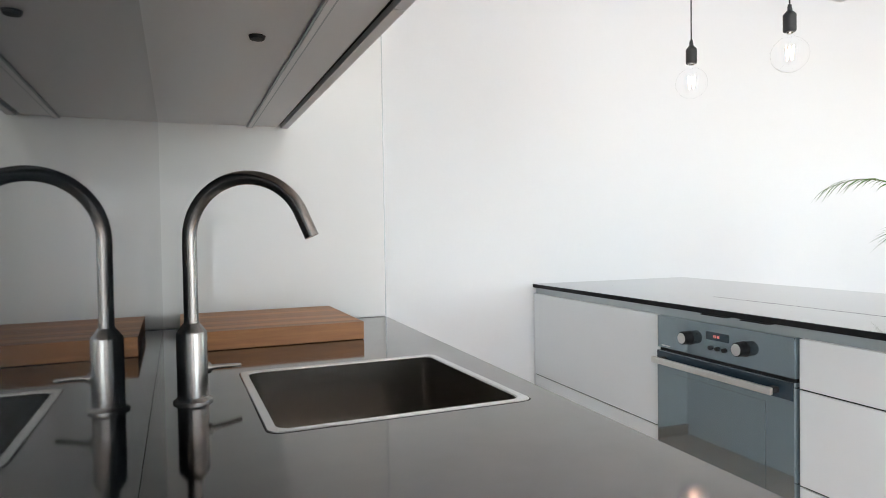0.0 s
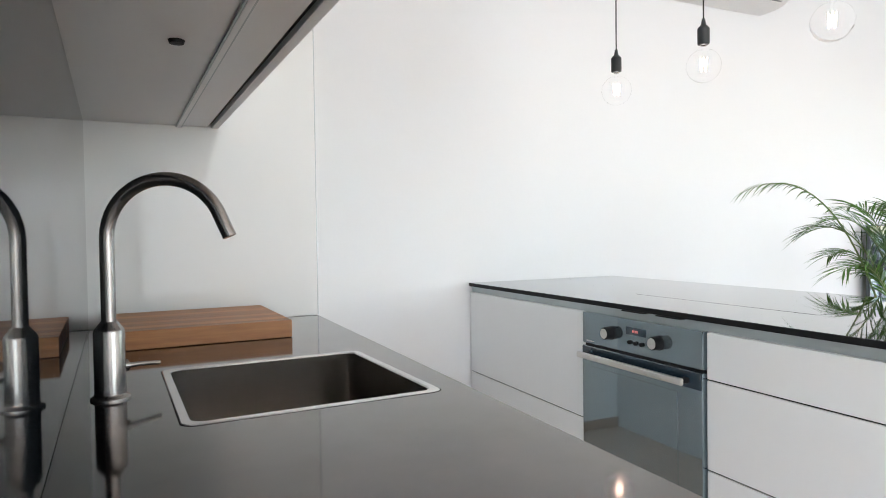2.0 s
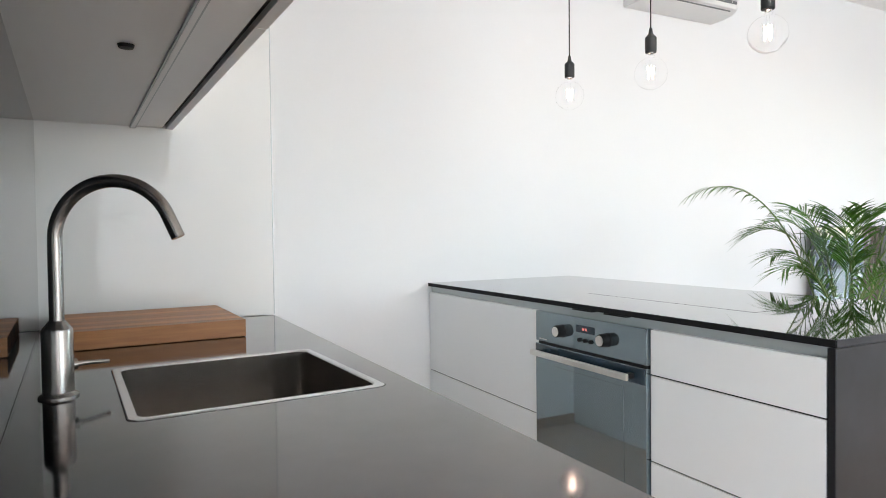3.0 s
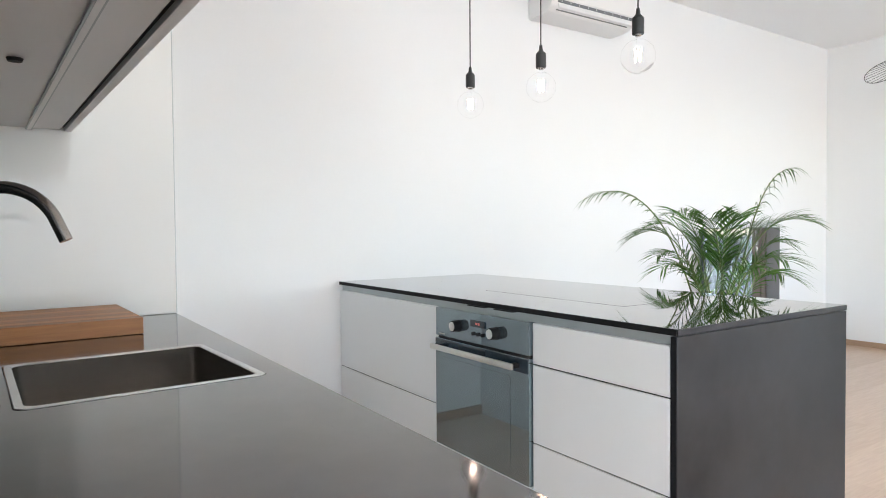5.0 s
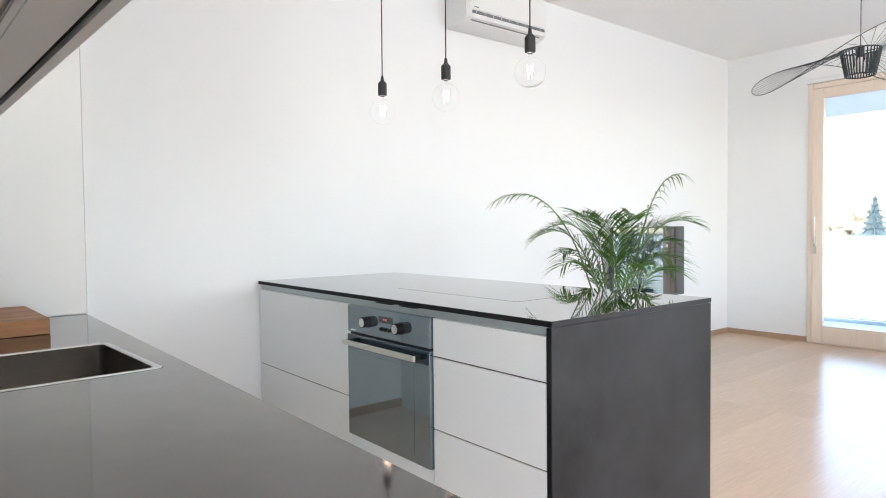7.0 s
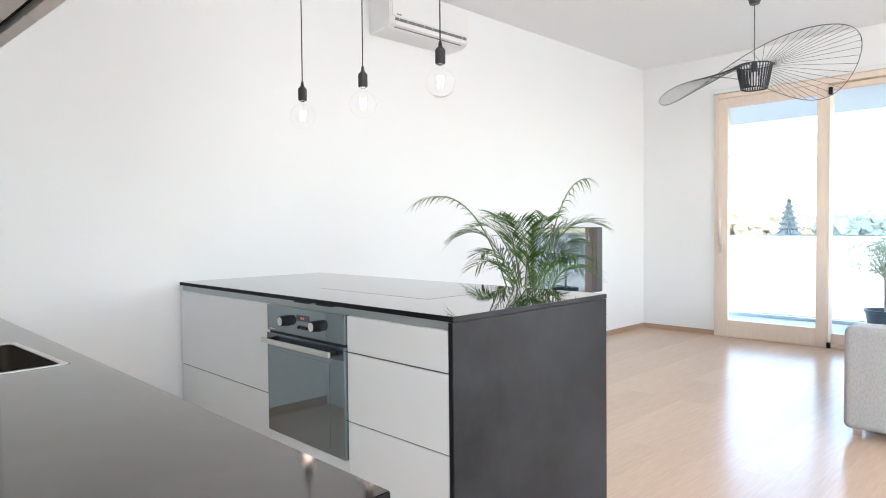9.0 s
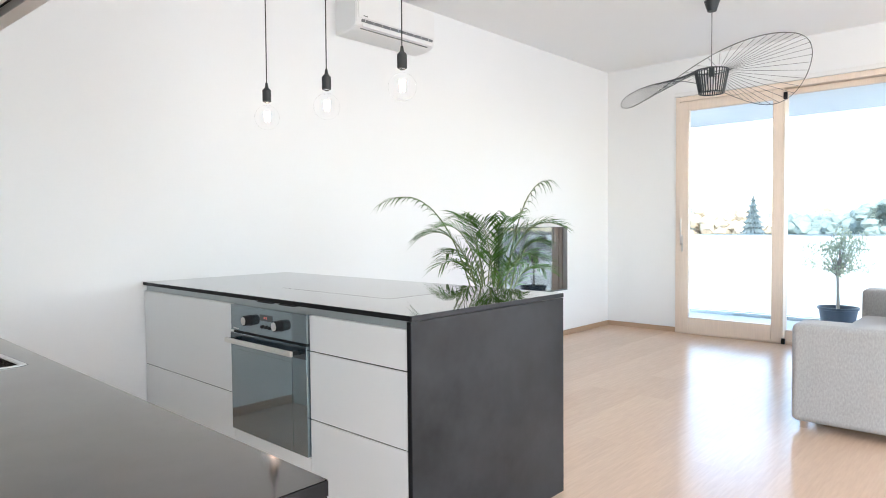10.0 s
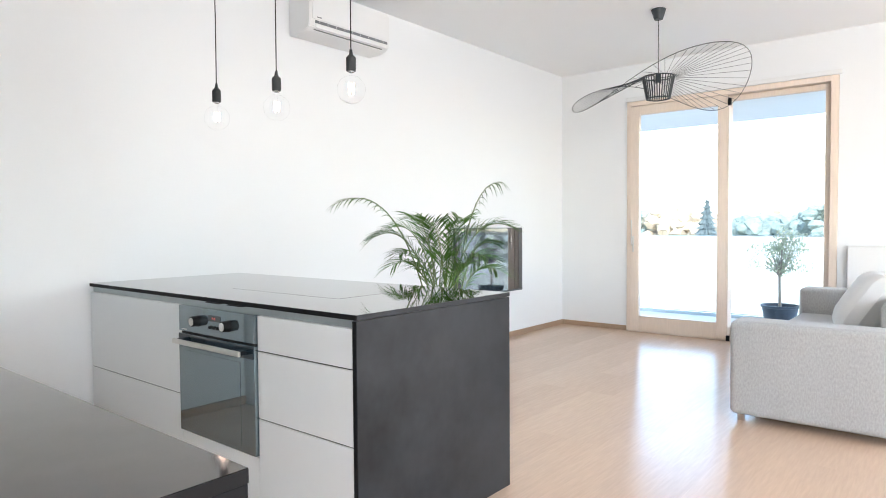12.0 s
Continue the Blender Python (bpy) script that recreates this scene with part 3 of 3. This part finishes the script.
def ribbon_lamp():
    cx, cy = 3.8, -1.8
    ob = empty("wire_pendant", "dark wire pendant lamp with a wide wavy brim", "lamp", pose(cx, cy, 0, rz=-69))
    part("ceiling_rose", lathe([(0.0001, HIGH), (0.055, HIGH), (0.06, HIGH - 0.005), (0.035, HIGH - 0.085), (0.0001, HIGH - 0.087)], 28), LAMP_BLUE, ob)
    zc = 2.35
    part("cord", tube([(0, 0, HIGH - 0.08), (0, 0, zc + 0.1)], 0.003, 8), CORD, ob)
    r0, z0 = 0.128, zc + 0.09

    def rim(a):
        # local x: to the side, y: away; the brim rises and dips round the lamp
        z = 0.013 + 0.078 * math.cos(a) + 0.011 * math.sin(a) - 0.042 * math.cos(2 * a) - 0.165 * math.sin(2 * a)
        z += 0.022 * math.cos(3 * a) - 0.012 * math.sin(3 * a) + 0.018 * math.cos(4 * a)
        r = 0.705
        return Vector((r * math.cos(a), r * math.sin(a), zc + z))

    b = tube([rim(2 * math.pi * i / 72) for i in range(73)], 0.0026, 6, cap=False)
    brim = part("brim_ring", b, LAMP_BLUE, ob, "thin wavy outer ring")
    N = 54
    for i in range(N):
        a = 2 * math.pi * i / N
        s = Vector((r0 * math.cos(a + 0.35), r0 * math.sin(a + 0.35), z0))
        part("ribbon", tube([s, rim(a)], 0.0015, 5), LAMP_BLUE, brim)
    cage = part("cage", tube([(r0 * math.cos(2 * math.pi * i / 40), r0 * math.sin(2 * math.pi * i / 40), z0) for i in range(41)], 0.005, 6, cap=False), LAMP_BLUE, ob, "dark tapered wire cage")
    r1, z1 = 0.094, zc - 0.09
    part("cage_ring", tube([(r1 * math.cos(2 * math.pi * i / 40), r1 * math.sin(2 * math.pi * i / 40), z1) for i in range(41)], 0.005, 6, cap=False), LAMP_BLUE, cage)
    for i in range(34):
        a = 2 * math.pi * i / 34
        part("bar", tube([(r0 * math.cos(a), r0 * math.sin(a), z0), (r1 * math.cos(a), r1 * math.sin(a), z1)], 0.0045, 5), LAMP_BLUE, cage)
    part("socket", lathe([(0.0001, zc + 0.12), (0.022, zc + 0.12), (0.024, zc + 0.04), (0.0001, zc + 0.039)], 20), LAMP_BLUE, ob)
    for k in range(3):
        a = 2 * math.pi * k / 3
        part("spoke", tube([(0, 0, zc + 0.08), (r0 * math.cos(a), r0 * math.sin(a), z0)], 0.003, 6), LAMP_BLUE, cage)
    part("bulb", lathe([(0.0001, zc - 0.08), (0.025, zc - 0.07), (0.04, zc - 0.04), (0.03, zc + 0.0), (0.015, zc + 0.038)], 24), AC_WHITE, ob, "opal bulb")


ribbon_lamp()


def television():
    ob = empty("television", "large switched-off flat television with a glossy screen on the white wall", "television")
    x0, x1, z0, z1, y = 3.2, 4.372, 0.512, 1.185, -0.1
    part("back_shell", box(x0 + 0.004, x1 - 0.004, y + 0.006, y + 0.03, z0 + 0.003, z1 - 0.003, 0.004), TV_BODY, ob)
    part("back_bulge", box(x0 + 0.2, x1 - 0.2, y + 0.03, y + 0.055, z0 + 0.1, z1 - 0.2, 0.012), TV_BODY, ob)
    part("bezel", box(x0, x1, y, y + 0.006, z0, z1, 0.002), TV_BODY, ob, "slim dark bezel")
    part("screen", box(x0 + 0.007, x1 - 0.007, y - 0.0015, y - 0.0003, z0 + 0.016, z1 - 0.007, 0.0004), SCREEN, ob, "glossy dark glass screen")
    mount = part("wall_bracket", box(x0 + 0.38, x1 - 0.38, -0.012, -0.001, 0.72, 1.0, 0.003), KNOB, ob)
    for x in (x0 + 0.45, x1 - 0.48):
        part("arm", box(x, x + 0.03, y + 0.054, -0.012, 0.74, 0.98, 0.002), KNOB, mount)


television()


# sofa
def pillow(sx, sy, sz, n=14, pinch=0.75):
    b = bmesh.new()
    bmesh.ops.create_grid(b, x_segments=n, y_segments=n, size=0.5)
    top = [v for v in b.verts]
    ret = bmesh.ops.duplicate(b, geom=b.faces[:])
    low = [g for g in ret["geom"] if isinstance(g, bmesh.types.BMVert)]
    for sign, vs in ((1, top), (-1, low)):
        for v in vs:
            u, w = 2 * v.co.x, 2 * v.co.y
            h = max(0.0, (1 - u ** 4) * (1 - w ** 4)) ** pinch
            v.co = Vector((v.co.x * sx * (1 - 0.05 * (1 - w * w)), v.co.y * sy * (1 - 0.05 * (1 - u * u)), sign * sz / 2 * h + 0.012 * h * noise.noise(Vector((u * 2.2, w * 2.2, sign * 3)))))
    bmesh.ops.remove_doubles(b, verts=b.verts[:], dist=0.0008)
    bmesh.ops.recalc_face_normals(b, faces=b.faces[:])
    return b


def sofa():
    x0, x1, y1, y0 = 2.60, 4.95, -2.70, -3.66
    ob = empty("sofa", "light grey linen sofa with square arms on chrome feet", "sofa")
    part("arm", box(x0, x0 + 0.24, y0, y1, 0.045, 0.62, 0.035, 4), FABRIC, ob)
    part("arm", box(x1 - 0.24, x1, y0, y1, 0.045, 0.65, 0.035, 4), FABRIC, ob)
    part("base", box(x0 + 0.241, x1 - 0.241, y0, y1 - 0.03, 0.07, 0.27, 0.015, 3), FABRIC, ob)
    part("backrest", box(x0 + 0.241, x1 - 0.241, y0, y0 + 0.22, 0.26, 0.75, 0.04, 4), FABRIC, ob)
    mid = (x0 + x1) / 2
    for a, b in ((x0 + 0.243, mid - 0.002), (mid + 0.002, x1 - 0.243)):
        part("seat_cushion", box(a, b, y0 + 0.2, y1 - 0.01, 0.272, 0.44, 0.04, 4), FABRIC, ob)
    for x in (x0 + 0.06, x1 - 0.06):
        for y in (y0 + 0.06, y1 - 0.06):
            part("foot", box(x - 0.012, x + 0.012, y - 0.02, y + 0.02, 0, 0.05, 0.002), CHROME, ob, "short chrome foot")
    for o in ob.children:
        if o.name.split(".")[0] != "foot":
            o.modifiers.new("even_shading", "WEIGHTED_NORMAL")
    p = link("sofa_pillow", pillow(0.5, 0.5, 0.26, 18, 0.55), CUSHION)
    p.matrix_world = pose(3.56, -3.3, 0.66, -58, 0, 12)
    tagged(p, "soft white scatter cushion leaning on the sofa back", "cushion")


sofa()


# palm behind the island
def frond(parent, tip, base, arch, leaf, count, droop):
    base, tip = Vector(base), Vector(tip)
    mid = base.lerp(tip, 0.3)
    mid.z = tip.z + arch
    curve = [base * (1 - t) ** 2 + mid * 2 * t * (1 - t) + tip * t * t for t in [i / 24 for i in range(25)]]
    part("frond_stem", tube(curve, [0.006 * (1 - 0.8 * i / 24) for i in range(25)], 6), STALK, parent)
    b = bmesh.new()
    for i in range(count):
        t = 0.45 + 0.55 * i / count
        k = min(int(t * 24), 23)
        p = curve[k].lerp(curve[k + 1], t * 24 - k)
        d = (curve[k + 1] - curve[k]).normalized()
        side = d.cross(Vector((0, 0, 1)))
        if side.length < 0.2:
            side = d.cross(Vector((0.6, -0.6, 0.2)))
        side.normalize()
        up = side.cross(d).normalized()
        length = leaf * (0.45 + 0.55 * math.sin(math.pi * min(1, (t - 0.4) / 0.6 * 0.85 + 0.1))) * random.uniform(0.85, 1.12)
        for s in (1, -1):
            out = (d * random.uniform(0.7, 1.0) + side * s * random.uniform(0.6, 0.85) + up * random.uniform(0.05, 0.35)).normalized()
            width = random.uniform(0.0034, 0.0054)
            across = out.cross(up).normalized() * width
            pts = []
            for q in range(5):
                f = q / 4
                c = p + out * length * f - Vector((0, 0, droop * length * f * f))
                wd = (0.35 + 1.3 * f if f < 0.5 else 2 * (1 - f)) if f < 1 else 0
                pts.append((c - across * wd, c + up * 0.002 * wd, c + across * wd))
            vs = [[b.verts.new(v) for v in row] for row in pts[:-1]] + [[b.verts.new(pts[-1][1])]]
            for q in range(3):
                for e in (0, 1):
                    b.faces.new((vs[q][e], vs[q][e + 1], vs[q + 1][e + 1], vs[q + 1][e]))
            for e in (0, 1):
                b.faces.new((vs[3][e], vs[3][e + 1], vs[4][0]))
    part("frond_leaves", b, LEAF, parent)


def palm():
    random.seed(5)
    C = Vector((1.5, -1.34, 0))
    R, D = Vector((0.545, -0.84, 0)), Vector((0.84, 0.545, 0))
    ob = empty("palm", "green potted areca palm with arching feathery fronds", "plant")
    part("pot", lathe([(0.0001, 0), (0.13, 0), (0.17, 0.30), (0.175, 0.33), (0.16, 0.33), (0.155, 0.29), (0.0001, 0.29)], 36, Matrix.Translation(C)), POT, ob)
    part("soil", lathe([(0.0001, 0.295), (0.08, 0.298), (0.153, 0.292)], 24, Matrix.Translation(C)), SOIL, ob)
    # side, depth, height of the tip; arch; leaf length
    for lat, dep, z, arch, leaf, n, droop in (
            (-0.70, 0.05, 1.34, 0.36, 0.15, 20, 0.6), (0.34, 0.1, 1.47, 0.03, 0.19, 15, 0.9), (0.41, -0.05, 1.2, 0.20, 0.23, 30, 0.3),
            (-0.40, -0.1, 1.14, 0.24, 0.24, 30, 0.35), (-0.24, 0.25, 1.26, 0.10, 0.22, 28, 0.3), (-0.05, -0.2, 1.22, 0.05, 0.24, 28, 0.3),
            (0.12, 0.3, 1.25, 0.08, 0.22, 28, 0.3), (0.29, -0.25, 1.02, 0.18, 0.24, 28, 0.4), (-0.33, 0.3, 1.02, 0.22, 0.22, 26, 0.4),
            (0.32, 0.25, 0.92, 0.22, 0.24, 28, 0.5), (-0.26, -0.25, 0.98, 0.2, 0.2, 24, 0.4), (0.22, -0.02, 1.18, 0.05, 0.24, 28, 0.3),
            (-0.12, 0.05, 1.12, 0.02, 0.22, 26, 0.3), (0.05, 0.05, 1.2, 0.02, 0.2, 22, 0.3), (0.3, 0.05, 1.1, 0.1, 0.22, 26, 0.4), (-0.30, 0.0, 1.2, 0.1, 0.22, 28, 0.3), (0.16, -0.15, 0.98, 0.08, 0.2, 24, 0.4), (-0.18, 0.15, 0.95, 0.08, 0.2, 24, 0.4), (0.02, -0.1, 1.02, 0.04, 0.2, 26, 0.3)):
        base = C + Vector((random.uniform(-0.05, 0.05), random.uniform(-0.05, 0.05), 0.29))
        frond(ob, C + R * lat + D * dep + Vector((0, 0, z)), base, arch * 0.75, leaf * 0.95, int(n * 0.85), droop)


palm()


# balcony
structure("balcony_floor", box(FAR + 0.3, 7.6, -6.0, 2.0, -0.22, -0.02), CONCRETE, "grey concrete balcony floor", "balcony")
structure("balcony_soffit", box(FAR + 0.3, 7.33, -6.0, 2.0, 2.525, 2.80), CEIL, "pale painted balcony soffit", "balcony")
rail = empty("balcony_railing", "frosted white glass balcony railing with a slim top rail", "railing")
for k in range(6):
    part("panel", box(7.3, 7.312, -5.4 + k * 1.2, -4.202 + k * 1.2, 0.04, 1.045), FROST, rail)
part("top_rail", box(7.28, 7.335, -5.45, 1.8, 1.045, 1.06, 0.003), PROFILE, rail)
part("foot_rail", box(7.28, 7.335, -5.45, 1.8, -0.02, 0.025, 0.003), PROFILE, rail)


def leaf_cloud(b, centre, radii, count, size, hollow=0.5):
    for _ in range(count):
        v = Vector((random.gauss(0, 1), random.gauss(0, 1), random.gauss(0, 1))).normalized() * random.uniform(hollow, 1.0) ** 0.6
        p = Vector(centre) + Vector((v.x * radii[0], v.y * radii[1], v.z * radii[2]))
        q = Euler((random.uniform(0, 6.3), random.uniform(0, 6.3), random.uniform(0, 6.3))).to_matrix()
        s = size * random.uniform(0.6, 1.3)
        pts = [b.verts.new(p + q @ Vector(c)) for c in ((-s, 0, 0), (-0.2 * s, -0.36 * s, 0.1 * s), (s, 0, 0), (-0.2 * s, 0.36 * s, 0.1 * s))]
        b.faces.new(pts)


def balcony_tree():
    random.seed(9)
    m = pose(6.7, -2.155, -0.02)
    ob = empty("potted_tree", "small round-crowned tree in a dark blue pot on the balcony", "tree", m)
    part("pot", lathe([(0.0001, 0), (0.15, 0), (0.19, 0.25), (0.205, 0.255), (0.205, 0.28), (0.185, 0.28), (0.18, 0.24), (0.0001, 0.24)], 36), POT, ob)
    part("soil", lathe([(0.0001, 0.25), (0.18, 0.245)], 24), SOIL, ob)
    part("trunk", tube([(0, 0, 0.24), (0.008, 0.005, 0.4), (-0.004, 0.01, 0.70)], [0.02, 0.016, 0.014], 10), BARK, ob)
    b = bmesh.new()
    ends = []
    for k in range(40):
        a, t = random.uniform(0, 6.3), random.uniform(0.1, 1)
        t = math.sqrt(t)
        e = Vector((0.3 * t * math.cos(a), 0.3 * t * math.sin(a), random.uniform(0.68, 1.26 - 0.34 * t * t)))
        tube([(-0.004, 0.01, 0.6 + 0.1 * random.random()), e * 0.5 + Vector((0, 0, 0.33)), e], [0.007, 0.004, 0.0015], 5, bm=b)
        ends.append(e)
    part("limbs", b, BARK, ob)
    b = bmesh.new()
    for e in ends:
        leaf_cloud(b, e, (0.085, 0.085, 0.08), 48, 0.019, 0.2)
    part("crown", b, OLIVE, ob)


balcony_tree()

# distance
structure("ground", box(7.7, 900, -700, 700, -9.2, -9.0), GRASS, "open meadow below the balcony", "ground")


_ball = bmesh.new()
bmesh.ops.create_icosphere(_ball, subdivisions=2, radius=1.0)
_ball.verts.index_update()
LUMP_POINTS = [v.co.copy() for v in _ball.verts]
LUMP_FACES = [[v.index for v in f.verts] for f in _ball.faces]
_ball.free()


def far_tree(name, x, y, z0, h, r, material, label, cone=False):
    random.seed(int(x * 7 + y * 3))
    ob = empty(name, label, "tree", pose(x, y, z0), group="trees in the distance")
    part("trunk", tube([(0, 0, 0), (0, 0, h * 0.4), (0, 0, h * (0.95 if cone else 0.6))], [h * 0.03, h * 0.02, h * 0.006], 8), BARK, ob)
    b = bmesh.new()
    if cone:
        # drooping tiers of ragged boughs
        for k in range(22):
            f = k / 21
            z, rr = h * (0.12 + 0.86 * f), r * (1 - f) ** 0.9 + 0.12
            top = b.verts.new((0, 0, z + h * 0.07))
            n = 15
            ring = []
            for i in range(2 * n):
                a = math.pi * i / n + f * 5
                q = rr * (random.uniform(0.8, 1.12) if i % 2 else random.uniform(0.45, 0.6))
                ring.append(b.verts.new((q * math.cos(a), q * math.sin(a), z - q * random.uniform(0.2, 0.36))))
            for i in range(2 * n):
                b.faces.new((top, ring[i], ring[(i + 1) % (2 * n)]))
                leaf_cloud(b, ring[i].co, (0.16, 0.16, 0.1), 9, 0.12)
    else:
        # leafy clumps, each a lumpy mass with loose leaves round it
        for k in range(60):
            a, e = random.uniform(0, 6.3), random.uniform(-0.15, 1)
            c = Vector((r * 0.75 * math.cos(a) * math.sqrt(1 - e * e * 0.8), r * 0.75 * math.sin(a) * math.sqrt(1 - e * e * 0.8), h * 0.62 + e * h * 0.34))
            s = random.uniform(0.24, 0.36) * r
            lump = [b.verts.new(c + Vector((p.x * s, p.y * s, p.z * s * 0.75)) * random.uniform(0.6, 0.95)) for p in LUMP_POINTS]
            for f in LUMP_FACES:
                b.faces.new([lump[i] for i in f])
            leaf_cloud(b, c, (s * 1.15, s * 1.15, s), 160, 0.085, 0.6)
    part("crown", b, material, ob)


GZ = -9.0
far_tree("spruce_tree", 70, 17.8, GZ, 12.9, 3.2, CONIFER, "tall dark spruce beyond the meadow", True)
for x, y, h, r, mt in ((84, 26.5, 12.6, 4.5, AUTUMN), (82, 22.5, 12.2, 4, AUTUMN), (88, 33, 12.2, 5, WOODLAND), (80, 14.5, 11.0, 4.5, WOODLAND), (86, 13, 12.2, 5, AUTUMN), (78, 11, 11.0, 4, WOODLAND),
                       (70, 6.6, 12.4, 2.9, WOODLAND), (84, 10, 12, 4, AUTUMN), (78, 3, 11.5, 5, WOODLAND), (90, 20, 11.3, 5, WOODLAND), (92, 38, 12, 6, AUTUMN), (84, -2, 12, 6, AUTUMN)):
    far_tree("tree", x, y, GZ, h, r, mt, "pale autumn tree beyond the meadow" if mt is AUTUMN else "green broadleaf tree beyond the meadow")
house = empty("far_house", "pale rendered house among distant trees", "house", pose(98, 33, GZ))
part("wall", box(0, 8, -6, 6, 0, 10.6), RENDER, house)
part("roof", prism([(-0.4, -6.4), (8.4, -6.4), (8.4, 6.4), (-0.4, 6.4)], 10.6, 11.0), BARK, house)
for k in range(3):
    part("window", box(-0.06, 0.0, -4.5 + 3.4 * k, -3.1 + 3.4 * k, 7.8, 9.4), DARK_GLASS, house)

# floor boards
random.seed(2)
BOARD_W, BOARD_L = 0.19, 2.2
meshes = {}
y = -0.002
while y > -8.9:
    x = -3.0 - random.choice((0.3, 0.9, 1.5, 1.9))
    while x < FAR:
        a, b2 = max(x, -3.0), min(x + BOARD_L, FAR)
        if b2 - a > 0.02:
            key = round(b2 - a, 3)
            if key not in meshes:
                bm = box(0, key, -BOARD_W, 0, -0.0155, 0.0)
                me = bpy.data.meshes.new("board")
                bm.to_mesh(me)
                bm.free()
                me.materials.append(FLOOR)
                meshes[key] = me
            ob = new("floor_board", meshes[key])
            ob.parent, ob.location = floor, (a, y, 0)
        x += BOARD_L
    y -= BOARD_W
